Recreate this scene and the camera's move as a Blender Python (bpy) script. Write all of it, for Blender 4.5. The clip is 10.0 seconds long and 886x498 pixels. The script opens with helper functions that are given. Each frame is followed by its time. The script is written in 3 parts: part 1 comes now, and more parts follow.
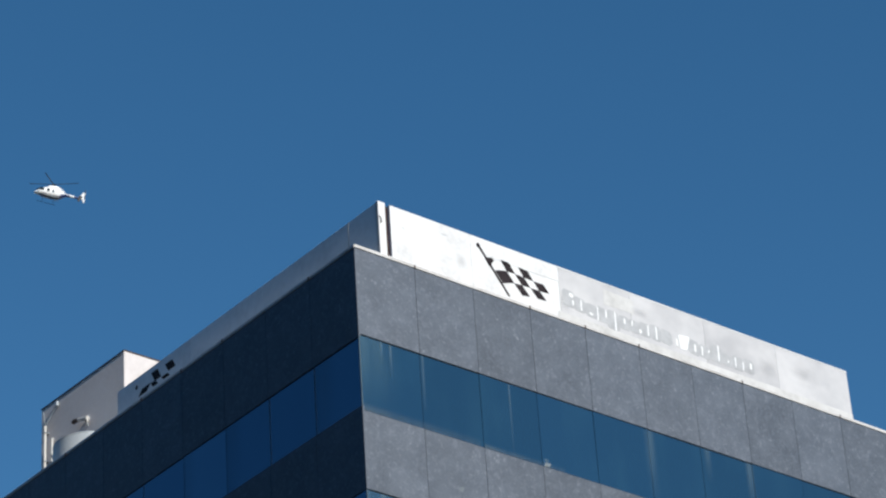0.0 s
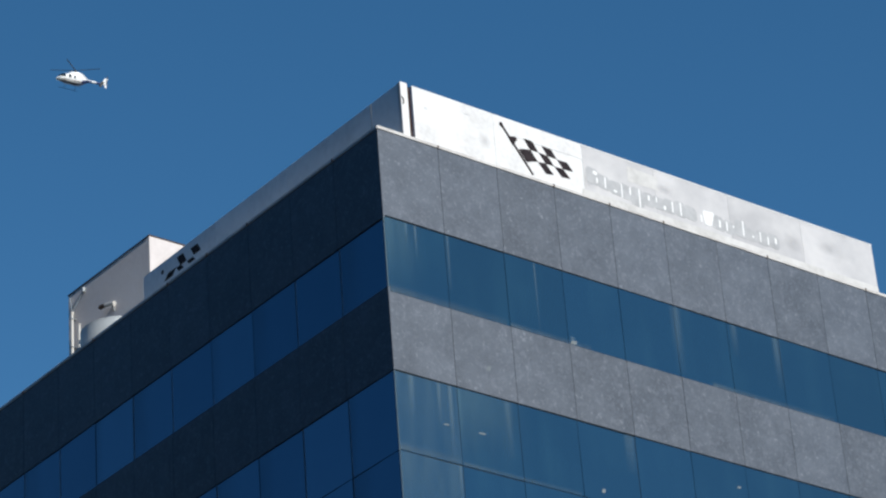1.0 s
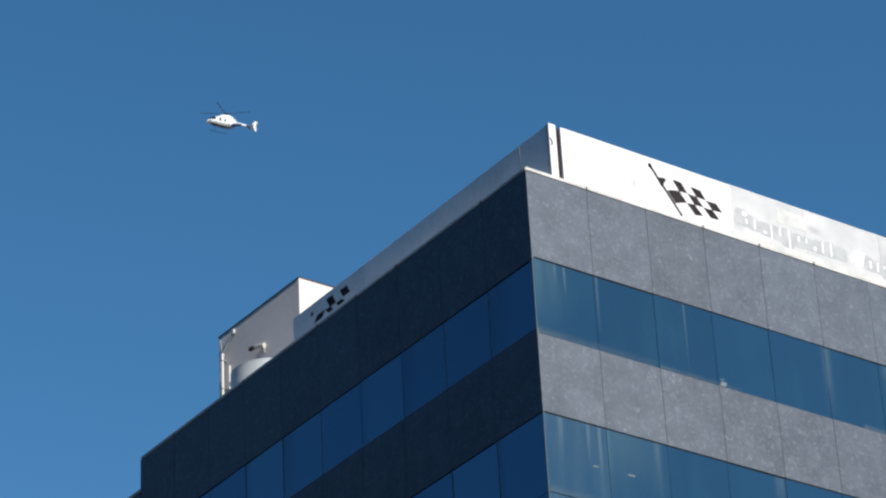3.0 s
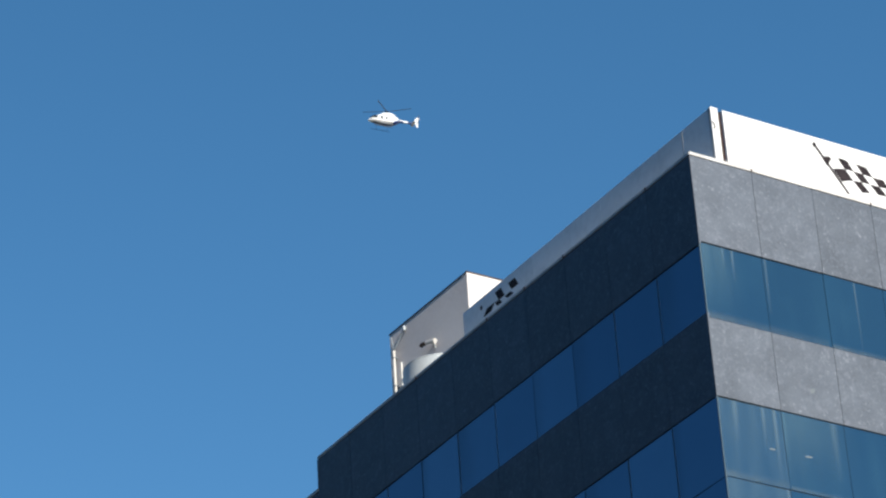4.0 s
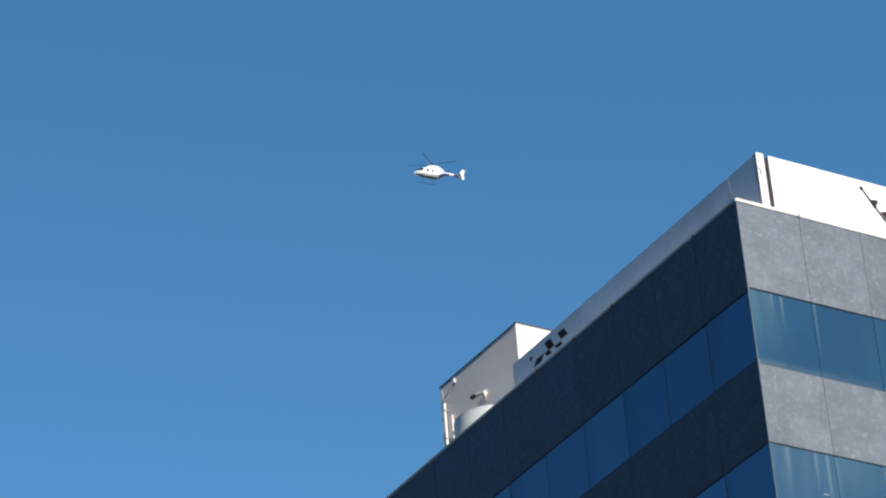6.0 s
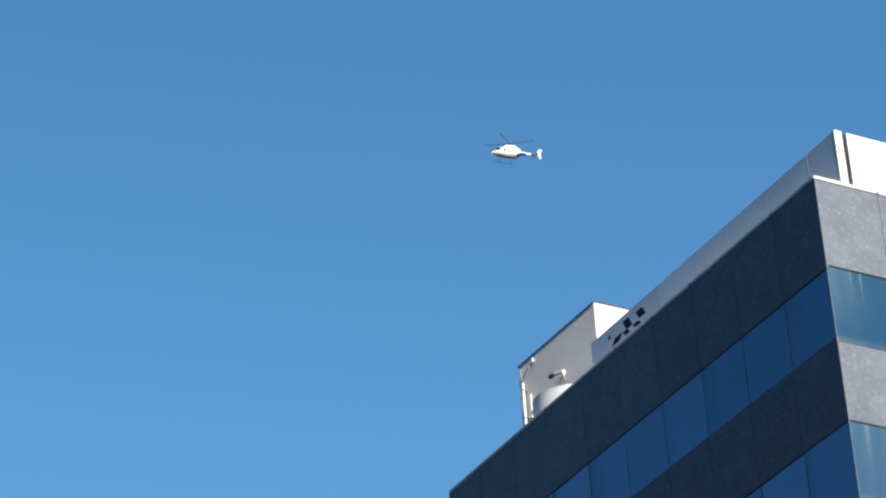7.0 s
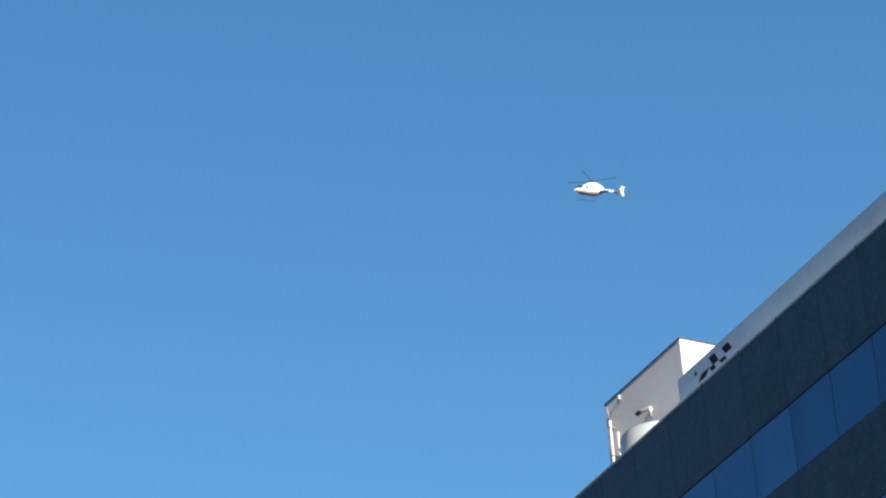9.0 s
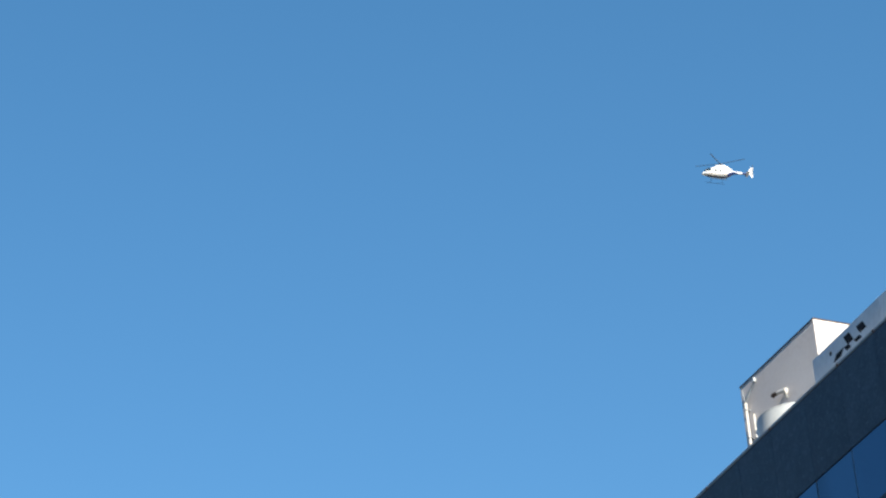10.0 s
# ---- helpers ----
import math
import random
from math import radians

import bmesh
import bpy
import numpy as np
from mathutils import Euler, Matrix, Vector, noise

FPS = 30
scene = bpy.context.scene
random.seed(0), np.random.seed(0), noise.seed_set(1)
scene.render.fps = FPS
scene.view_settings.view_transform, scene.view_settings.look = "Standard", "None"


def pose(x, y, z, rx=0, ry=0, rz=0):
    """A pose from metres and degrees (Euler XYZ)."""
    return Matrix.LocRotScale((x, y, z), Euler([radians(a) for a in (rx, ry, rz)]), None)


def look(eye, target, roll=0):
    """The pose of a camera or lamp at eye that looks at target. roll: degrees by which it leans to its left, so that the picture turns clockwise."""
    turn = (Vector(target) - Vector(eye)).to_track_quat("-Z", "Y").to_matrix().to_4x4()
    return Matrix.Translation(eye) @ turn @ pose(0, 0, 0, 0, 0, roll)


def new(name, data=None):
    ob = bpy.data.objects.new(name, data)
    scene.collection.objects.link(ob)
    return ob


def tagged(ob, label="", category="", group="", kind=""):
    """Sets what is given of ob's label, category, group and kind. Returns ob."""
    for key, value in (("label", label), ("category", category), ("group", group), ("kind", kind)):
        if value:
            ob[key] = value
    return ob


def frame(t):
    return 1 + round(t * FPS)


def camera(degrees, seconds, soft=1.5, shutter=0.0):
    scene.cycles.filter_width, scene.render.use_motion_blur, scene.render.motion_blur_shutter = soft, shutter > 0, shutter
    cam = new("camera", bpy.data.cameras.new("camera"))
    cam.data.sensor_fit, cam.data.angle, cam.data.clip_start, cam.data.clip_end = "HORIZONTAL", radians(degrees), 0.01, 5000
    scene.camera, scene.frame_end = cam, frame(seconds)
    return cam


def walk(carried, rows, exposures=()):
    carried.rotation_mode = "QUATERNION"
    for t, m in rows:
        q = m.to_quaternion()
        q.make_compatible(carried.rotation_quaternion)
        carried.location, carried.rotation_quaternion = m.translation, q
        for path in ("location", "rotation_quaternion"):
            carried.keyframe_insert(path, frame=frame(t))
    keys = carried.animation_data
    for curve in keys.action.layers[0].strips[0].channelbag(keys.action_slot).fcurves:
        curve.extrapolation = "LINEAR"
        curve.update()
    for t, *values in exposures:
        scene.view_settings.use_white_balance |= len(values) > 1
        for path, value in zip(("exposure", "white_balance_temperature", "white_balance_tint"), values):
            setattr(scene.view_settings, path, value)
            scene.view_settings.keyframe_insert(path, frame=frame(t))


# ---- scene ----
EYE = (-32.722, -40.967, 1.6)
ROOF = 33.207          # height of the coping above the street
cam = camera(17.149, 10.0, soft=2.3)
PATH = [  # seconds, turn, tilt and roll in degrees
    (0, -40.628, 30.900, -4.067), (0.1, -40.746, 30.930, -4.014), (0.2, -40.411, 30.275, -3.959), (0.3, -40.450, 29.481, -3.906),
    (0.4, -40.280, 29.435, -3.852), (0.5, -40.264, 29.496, -3.798), (0.6, -40.632, 29.219, -3.966), (0.7, -40.398, 29.038, -4.133),
    (0.8, -40.238, 28.903, -4.301), (0.9, -40.035, 28.804, -4.468), (1, -39.887, 28.601, -4.636), (1.1, -39.722, 29.348, -4.654),
    (1.2, -39.860, 30.047, -4.672), (1.3, -39.769, 30.603, -4.691), (1.4, -39.606, 30.668, -4.709), (1.5, -39.489, 30.948, -4.728),
    (1.6, -39.089, 31.230, -4.666), (1.7, -38.610, 31.179, -4.606), (1.8, -38.407, 31.213, -4.545), (1.9, -38.224, 31.327, -4.484),
    (2, -37.887, 31.135, -4.423), (2.1, -37.845, 30.975, -4.580), (2.2, -37.818, 31.293, -4.737), (3.3, -36.106, 28.694, -2.553),
    (3.4, -35.634, 28.460, -2.742), (3.5, -35.156, 28.511, -2.931), (3.6, -34.719, 28.684, -3.088), (3.7, -34.342, 28.950, -3.245),
    (3.8, -33.709, 29.141, -3.401), (3.9, -33.206, 29.547, -3.558), (4, -32.897, 29.645, -3.715), (4.1, -32.814, 29.551, -3.800),
    (4.2, -32.937, 29.646, -3.884), (4.3, -33.021, 29.804, -3.968), (4.4, -32.958, 29.962, -4.053), (4.5, -33.035, 30.046, -4.138),
    (4.6, -33.037, 30.320, -4.112), (4.7, -32.717, 30.170, -4.086), (4.8, -32.702, 30.247, -4.059), (4.9, -32.746, 30.480, -4.033),
    (5, -32.759, 30.291, -4.007), (5.1, -32.811, 30.111, -4.070), (5.2, -32.942, 30.194, -4.133), (5.3, -32.959, 30.360, -4.196),
    (5.4, -33.157, 30.714, -4.260), (5.5, -33.145, 30.568, -4.322), (5.6, -33.022, 30.723, -4.341), (5.7, -32.791, 30.760, -4.360),
    (5.8, -32.693, 30.965, -4.379), (5.9, -32.343, 30.913, -4.398), (6, -31.901, 30.724, -4.417), (6.1, -31.397, 30.487, -4.388),
    (6.2, -31.023, 30.340, -4.361), (7.3, -29.880, 30.521, -3.776), (7.4, -29.861, 30.781, -3.866), (7.5, -29.816, 30.835, -3.957),
    (7.6, -29.406, 30.608, -3.996), (7.7, -29.489, 30.686, -4.037), (7.8, -29.187, 30.998, -4.077), (7.9, -28.800, 31.038, -4.117),
    (8, -28.672, 31.177, -4.157), (8.1, -28.263, 31.452, -4.055), (8.2, -28.320, 31.538, -3.953), (8.3, -28.466, 31.417, -3.850),
    (8.4, -28.596, 31.573, -3.748), (8.5, -28.854, 31.379, -3.645), (8.6, -28.689, 31.317, -3.708), (8.7, -28.625, 31.310, -3.770),
    (8.8, -28.539, 31.359, -3.832), (8.9, -28.354, 31.281, -3.894), (9, -28.275, 31.319, -3.956), (9.1, -28.089, 31.050, -4.021),
    (9.2, -27.843, 30.903, -4.085), (9.3, -27.910, 31.145, -4.150), (9.4, -27.996, 31.056, -4.214), (9.5, -27.875, 30.841, -4.279),
    (9.6, -27.699, 31.091, -4.257), (9.7, -27.546, 31.150, -4.237), (9.8, -26.913, 30.832, -4.217), (9.9, -26.113, 30.902, -4.196),
    (10, -25.302, 31.291, -4.175),
]
EXPOSURES = [(0.0, -0.02, 6150, 10), (0.5, -0.06, 6120, 10), (1.5, -0.05, 6120, 10), (2.2, -0.01, 6150, 10), (3.5, 0.36, 6420, 10), (4.5, 0.58, 6500, 10), (5.5, 0.65, 6560, 10), (6.0, 0.60, 6600, 10), (7.5, 0.98, 6850, 10), (10.0, 0.98, 6850, 10)]
walk(cam, [(t, pose(*EYE, 90 + tilt, 0, turn) @ pose(0, 0, 0, 0, 0, roll)) for t, turn, tilt, roll in PATH], EXPOSURES)

# ---- light ----
SUN = Vector((0.003, -0.86, 0.50)).normalized()
world = bpy.data.worlds.new("clear_sky")
scene.world = world
world.use_nodes = True
wn = world.node_tree.nodes
sky = wn.new("ShaderNodeTexSky")
sky.sky_type, sky.sun_disc = "NISHITA", False
sky.sun_elevation, sky.sun_rotation = math.asin(SUN.z), math.atan2(SUN.x, SUN.y)
sky.altitude, sky.air_density, sky.dust_density, sky.ozone_density = 800, 1.0, 0.0, 1.5
wn["Background"].inputs["Strength"].default_value = 0.106
deep = wn.new("ShaderNodeHueSaturation")
deep.inputs["Hue"].default_value, deep.inputs["Saturation"].default_value = 0.493, 1.28
world.node_tree.links.new(sky.outputs["Color"], deep.inputs["Color"])
world.node_tree.links.new(deep.outputs["Color"], wn["Background"].inputs["Color"])
sun = new("sun", bpy.data.lights.new("sun", "SUN"))
sun.data.energy, sun.data.angle, sun.data.color = 5.0, radians(0.55), (1.0, 0.94, 0.83)
sun.matrix_world = look(SUN * 100, (0, 0, 0))


# ---- materials ----
def material(name, colours, rough=0.7, metal=0.0, big=1.5, fine=30.0, bump=0.1, spread=0.0, stretch=(1, 1, 1), mix=0.35, depth=0.01, spec=0.3):
    """Colours are blended by a large noise; a fine noise adds grain and relief; spread varies the pieces."""
    m = bpy.data.materials.new(name)
    m.use_nodes = True
    n, link = m.node_tree.nodes, m.node_tree.links.new
    bsdf = n["Principled BSDF"]
    geo, move = n.new("ShaderNodeNewGeometry"), n.new("ShaderNodeMapping")
    link(geo.outputs["Position"], move.inputs["Vector"])
    move.inputs["Scale"].default_value = stretch
    info = n.new("ShaderNodeObjectInfo")
    shift = n.new("ShaderNodeMath")
    shift.operation, shift.inputs[1].default_value = "MULTIPLY", 40 * (spread > 0)
    link(info.outputs["Random"], shift.inputs[0])
    link(shift.outputs[0], move.inputs["Location"])
    coarse, grain = n.new("ShaderNodeTexNoise"), n.new("ShaderNodeTexNoise")
    for tex, scale in ((coarse, big), (grain, fine)):
        tex.inputs["Scale"].default_value, tex.inputs["Detail"].default_value = scale, 6
        link(move.outputs["Vector"], tex.inputs["Vector"])
    both = n.new("ShaderNodeMix")
    both.inputs["Factor"].default_value = mix
    link(coarse.outputs["Fac"], both.inputs[2])
    link(grain.outputs["Fac"], both.inputs[3])
    ramp = n.new("ShaderNodeValToRGB")
    ramp.color_ramp.elements[0].position, ramp.color_ramp.elements[1].position = 0.34, 0.66
    for k, c in enumerate(colours):
        if 0 < k < len(colours) - 1:
            e = ramp.color_ramp.elements.new(0.34 + 0.32 * k / (len(colours) - 1))
        else:
            e = ramp.color_ramp.elements[0 if k == 0 else -1]
        e.color = (*c, 1)
    link(both.outputs[0], ramp.inputs["Fac"])
    tone = n.new("ShaderNodeHueSaturation")
    vary = n.new("ShaderNodeMapRange")
    vary.inputs["To Min"].default_value, vary.inputs["To Max"].default_value = 1 - spread, 1 + spread
    link(info.outputs["Random"], vary.inputs["Value"])
    link(vary.outputs["Result"], tone.inputs["Value"])
    link(ramp.outputs["Color"], tone.inputs["Color"])
    link(tone.outputs["Color"], bsdf.inputs["Base Color"])
    relief = n.new("ShaderNodeBump")
    relief.inputs["Strength"].default_value, relief.inputs["Distance"].default_value = bump, depth
    link(grain.outputs["Fac"], relief.inputs["Height"])
    link(relief.outputs["Normal"], bsdf.inputs["Normal"])
    wear = n.new("ShaderNodeMapRange")
    wear.inputs["To Min"].default_value, wear.inputs["To Max"].default_value = max(0.02, rough - 0.12), min(1, rough + 0.12)
    link(coarse.outputs["Fac"], wear.inputs["Value"])
    link(wear.outputs["Result"], bsdf.inputs["Roughness"])
    bsdf.inputs["Metallic"].default_value, bsdf.inputs["Specular IOR Level"].default_value = metal, spec
    return m


def granite_material():
    """Flamed grey granite: soft clouds, pale flecks and blotches, and panels that differ in tone."""
    m = material("flamed_granite", [(0.0665, 0.0805, 0.104), (0.0875, 0.1045, 0.133), (0.1125, 0.1325, 0.166)], 0.58, 0, 1.6, 22, 0.22, 0.09, mix=0.4)
    n, link = m.node_tree.nodes, m.node_tree.links.new
    tone = n["Hue/Saturation/Value"]
    move = n["Mapping"]
    fleck = n.new("ShaderNodeTexNoise")
    fleck.inputs["Scale"].default_value, fleck.inputs["Detail"].default_value, fleck.inputs["Distortion"].default_value = 6.5, 10, 0.5
    link(move.outputs["Vector"], fleck.inputs["Vector"])
    cut = n.new("ShaderNodeMapRange")
    cut.inputs["From Min"].default_value, cut.inputs["From Max"].default_value, cut.inputs["To Max"].default_value = 0.52, 0.68, 0.30
    link(fleck.outputs["Fac"], cut.inputs["Value"])
    pale = n.new("ShaderNodeMix")
    pale.data_type = "RGBA"
    pale.inputs[7].default_value = (0.186, 0.206, 0.255, 1)
    link(cut.outputs["Result"], pale.inputs[0])
    link(tone.outputs["Color"], pale.inputs[6])
    speck = n.new("ShaderNodeTexNoise")
    speck.inputs["Scale"].default_value, speck.inputs["Detail"].default_value, speck.inputs["Roughness"].default_value = 12.0, 8, 0.70
    speck.inputs["Distortion"].default_value = 0.6
    link(move.outputs["Vector"], speck.inputs["Vector"])
    clip_ = n.new("ShaderNodeMapRange")
    clip_.inputs["From Min"].default_value, clip_.inputs["From Max"].default_value, clip_.inputs["To Max"].default_value = 0.56, 0.67, 0.38
    link(speck.outputs["Fac"], clip_.inputs["Value"])
    chalk = n.new("ShaderNodeMix")
    chalk.data_type = "RGBA"
    chalk.inputs[7].default_value = (0.332, 0.362, 0.420, 1)
    link(clip_.outputs["Result"], chalk.inputs[0])
    link(pale.outputs[2], chalk.inputs[6])
    link(chalk.outputs[2], n["Principled BSDF"].inputs["Base Color"])
    relief = n["Bump"]
    relief.inputs["Strength"].default_value, relief.inputs["Distance"].default_value = 0.55, 0.02
    link(speck.outputs["Fac"], relief.inputs["Height"])
    n["Principled BSDF"].inputs["Specular IOR Level"].default_value = 0.42
    return m


def glass_material():
    """Blue mirror-coated glazing with dust and run marks on it."""
    m = bpy.data.materials.new("mirror_glazing")
    m.use_nodes = True
    n, link = m.node_tree.nodes, m.node_tree.links.new
    coat = n["Principled BSDF"]
    info = n.new("ShaderNodeObjectInfo")
    ramp = n.new("ShaderNodeValToRGB")
    ramp.color_ramp.elements[0].color, ramp.color_ramp.elements[1].color = (0.066, 0.124, 0.196, 1), (0.096, 0.164, 0.244, 1)
    link(info.outputs["Random"], ramp.inputs["Fac"])
    link(ramp.outputs["Color"], coat.inputs["Base Color"])
    coat.inputs["Metallic"].default_value, coat.inputs["Roughness"].default_value = 1.0, 0.06
    geo, move = n.new("ShaderNodeNewGeometry"), n.new("ShaderNodeMapping")
    link(geo.outputs["Position"], move.inputs["Vector"])
    wave = n.new("ShaderNodeTexNoise")
    wave.inputs["Scale"].default_value = 0.9
    link(geo.outputs["Position"], wave.inputs["Vector"])
    relief = n.new("ShaderNodeBump")
    relief.inputs["Strength"].default_value, relief.inputs["Distance"].default_value = 0.25, 0.03
    link(wave.outputs["Fac"], relief.inputs["Height"])
    link(relief.outputs["Normal"], coat.inputs["Normal"])
    move.inputs["Scale"].default_value = (2.2, 2.2, 0.35)
    run, cloud = n.new("ShaderNodeTexNoise"), n.new("ShaderNodeTexNoise")
    run.inputs["Scale"].default_value, run.inputs["Detail"].default_value = 0.8, 3
    cloud.inputs["Scale"].default_value = 0.55
    link(move.outputs["Vector"], run.inputs["Vector"])
    link(geo.outputs["Position"], cloud.inputs["Vector"])
    times = n.new("ShaderNodeMath")
    times.operation = "MULTIPLY"
    link(run.outputs["Fac"], times.inputs[0])
    link(cloud.outputs["Fac"], times.inputs[1])
    cut = n.new("ShaderNodeMapRange")
    cut.inputs["From Min"].default_value, cut.inputs["From Max"].default_value = 0.22, 0.46
    cut.inputs["To Min"].default_value, cut.inputs["To Max"].default_value = 0.145, 0.19
    link(times.outputs[0], cut.inputs["Value"])
    dust = n.new("ShaderNodeBsdfDiffuse")
    dust.inputs["Color"].default_value = (0.088, 0.238, 0.312, 1)
    mix = n.new("ShaderNodeMixShader")
    link(cut.outputs["Result"], mix.inputs[0])
    link(coat.outputs[0], mix.inputs[1])
    link(dust.outputs[0], mix.inputs[2])
    link(mix.outputs[0], n["Material Output"].inputs["Surface"])
    return m


def film_material(name, colour, most, across, far=0.0, low=0.15, high=1.0, grain_scale=(9, 9, 0.5), middle_high=None):
    """A soft film, such as lime and dust, that thins out to one end, to its edges or to its far side."""
    m = bpy.data.materials.new(name)
    m.use_nodes = True
    n, link = m.node_tree.nodes, m.node_tree.links.new
    n.remove(n["Principled BSDF"])
    spot, apart_ = n.new("ShaderNodeTexCoord"), n.new("ShaderNodeSeparateXYZ")
    link(spot.outputs["Generated"], apart_.inputs[0])
    edge, foot = n.new("ShaderNodeValToRGB"), n.new("ShaderNodeValToRGB")
    edge.color_ramp.interpolation = foot.color_ramp.interpolation = "EASE"
    edge.color_ramp.elements[0].color, edge.color_ramp.elements[1].color = (across, across, across, 1), (far, far, far, 1)
    middle = edge.color_ramp.elements.new(0.5 if across == 0 else 0.25)
    middle.color = (1, 1, 1, 1) if across == 0 else (max(0.6, far),) * 3 + (1,)
    foot.color_ramp.elements[0].color, foot.color_ramp.elements[1].color = (low, low, low, 1), (high, high, high, 1)
    if middle_high is not None:
        foot.color_ramp.elements.new(0.5).color = (middle_high,) * 3 + (1,)
    link(apart_.outputs["X"], edge.inputs["Fac"])
    link(apart_.outputs["Z"], foot.inputs["Fac"])
    geo, move, grain = n.new("ShaderNodeNewGeometry"), n.new("ShaderNodeMapping"), n.new("ShaderNodeTexNoise")
    move.inputs["Scale"].default_value = grain_scale
    grain.inputs["Scale"].default_value, grain.inputs["Detail"].default_value = 1.2, 6
    link(geo.outputs["Position"], move.inputs["Vector"])
    link(move.outputs["Vector"], grain.inputs["Vector"])
    last = None
    for value in (edge.outputs["Color"], foot.outputs["Color"], grain.outputs["Fac"]):
        times = n.new("ShaderNodeMath")
        times.operation = "MULTIPLY"
        link(value, times.inputs[0])
        if last is None:
            times.inputs[1].default_value = most
        else:
            link(last, times.inputs[1])
        last = times.outputs[0]
    clear, dust, mix = n.new("ShaderNodeBsdfTransparent"), n.new("ShaderNodeBsdfDiffuse"), n.new("ShaderNodeMixShader")
    dust.inputs["Color"].default_value = (*colour, 1)
    link(last, mix.inputs[0])
    link(clear.outputs[0], mix.inputs[1])
    link(dust.outputs[0], mix.inputs[2])
    link(mix.outputs[0], n["Material Output"].inputs["Surface"])
    return m


GRANITE, GLAZING = granite_material(), glass_material()
STREAK = film_material("lime_run_film", (0.27, 0.37, 0.43), 0.50, 0)
RUN = film_material("faint_run_film", (0.24, 0.34, 0.39), 0.30, 0)
HAZE = film_material("dust_haze_film", (0.15, 0.27, 0.345), 0.60, 1, grain_scale=(3.5, 3.5, 0.5))
DUSTY = film_material("dusty_pane_film", (0.19, 0.30, 0.37), 0.36, 1, 0.75, 0.6, grain_scale=(3.5, 3.5, 0.5))
SILT = film_material("sill_silt_film", (0.21, 0.26, 0.27), 0.50, 1, 0.4, 1.0, 0.0, (4, 4, 2))
SMUDGE = film_material("grey_smudge_film", (0.48, 0.48, 0.49), 0.50, 0, 0.0, 0.0, 0.0, (2.5, 2.5, 2.5), 1.0)
PALE_BAND = film_material("thin_pale_band_film", (0.16, 0.27, 0.36), 0.34, 1, 0.0, 0.7, grain_scale=(2, 2, 0.4))
BACKING = material("dark_backing_wall", [(0.02, 0.02, 0.022), (0.04, 0.04, 0.042)], 0.85, bump=0.2)
JOINT = material("dark_anodised_frame", [(0.016, 0.024, 0.036), (0.03, 0.04, 0.056)], 0.6, spec=0.1)
ALU = material("dusty_lime_grey", [(0.08, 0.12, 0.15), (0.13, 0.18, 0.21)], 0.7, 0, 3, 20)
COPING = material("weathered_pale_coping", [(0.44, 0.42, 0.40), (0.60, 0.58, 0.56), (0.71, 0.70, 0.68)], 0.7, 0, 1.2, 18, 0.2)
ROOFING = material("pale_gravel_roof", [(0.70, 0.66, 0.61), (0.80, 0.76, 0.71)], 0.9, 0, 1.0, 60, 0.5)
SIGN_WHITE = material("clean_white_sign_paint", [(0.62, 0.61, 0.60), (0.76, 0.755, 0.75), (0.81, 0.81, 0.805)], 0.5, 0, 0.9, 9, 0.05)
SIGN_WORN = material("weathered_white_sign_paint", [(0.485, 0.48, 0.49), (0.565, 0.558, 0.565), (0.64, 0.63, 0.633)], 0.55, 0, 0.8, 4, 0.06, 0.025, stretch=(1, 1, 1.3), mix=0.25)
FOOT = material("stained_foot_paint", [(0.52, 0.51, 0.495), (0.63, 0.62, 0.605), (0.70, 0.69, 0.68)], 0.55, 0, 1.6, 9, 0.06)
SIGN_SHEET = material("dull_white_metal_sheet", [(0.62, 0.64, 0.66), (0.74, 0.76, 0.78), (0.80, 0.82, 0.84)], 0.4, 0.0, 0.6, 6, 0.06, 0.05, spec=0.5)
GHOST = material("letter_ghost_grey", [(0.385, 0.388, 0.397), (0.445, 0.45, 0.46), (0.515, 0.52, 0.53)], 0.6, 0, 3.0, 10, 0.05)
LETTER = material("bare_white_letter_trace", [(0.78, 0.78, 0.785), (0.86, 0.86, 0.86)], 0.5, 0, 4, 12)
BLACK = material("faded_black_vinyl", [(0.014, 0.011, 0.013), (0.042, 0.033, 0.036)], 0.7, 0, 4, 30, 0.05, spec=0.1)
GAP = material("rusty_brown_channel", [(0.03, 0.015, 0.012), (0.055, 0.028, 0.023)], 0.8, spec=0.1)
PLASTER = material("warm_grey_render", [(0.585, 0.535, 0.515), (0.675, 0.625, 0.605), (0.735, 0.69, 0.67)], 0.85, 0, 0.5, 9, 0.2, mix=0.25)
FLASHING = material("dark_brown_flashing", [(0.05, 0.035, 0.03), (0.09, 0.065, 0.055)], 0.6, 0.2)
PIPE = material("cream_painted_pipe", [(0.52, 0.50, 0.47), (0.64, 0.62, 0.58)], 0.5)
STEEL = material("galvanised_steel", [(0.27, 0.30, 0.32), (0.38, 0.41, 0.43)], 0.42, 0.35, 2.5, 25, 0.08)
TANK = material("dull_zinc_tank_steel", [(0.42, 0.45, 0.46), (0.56, 0.59, 0.60)], 0.5, 0.15, 1.5, 25, 0.08)
PALE_TRIM = material("pale_grey_corner_trim", [(0.40, 0.41, 0.42), (0.52, 0.53, 0.54)], 0.7)
BLOCKER = material("plain_grey_blocker", [(0.055, 0.050, 0.058), (0.085, 0.076, 0.084)], 0.85, 0, 0.2, 3, 0.2)
PALE_SPOT = material("pale_grey_spot", [(0.14, 0.165, 0.185), (0.21, 0.235, 0.255)], 0.8)
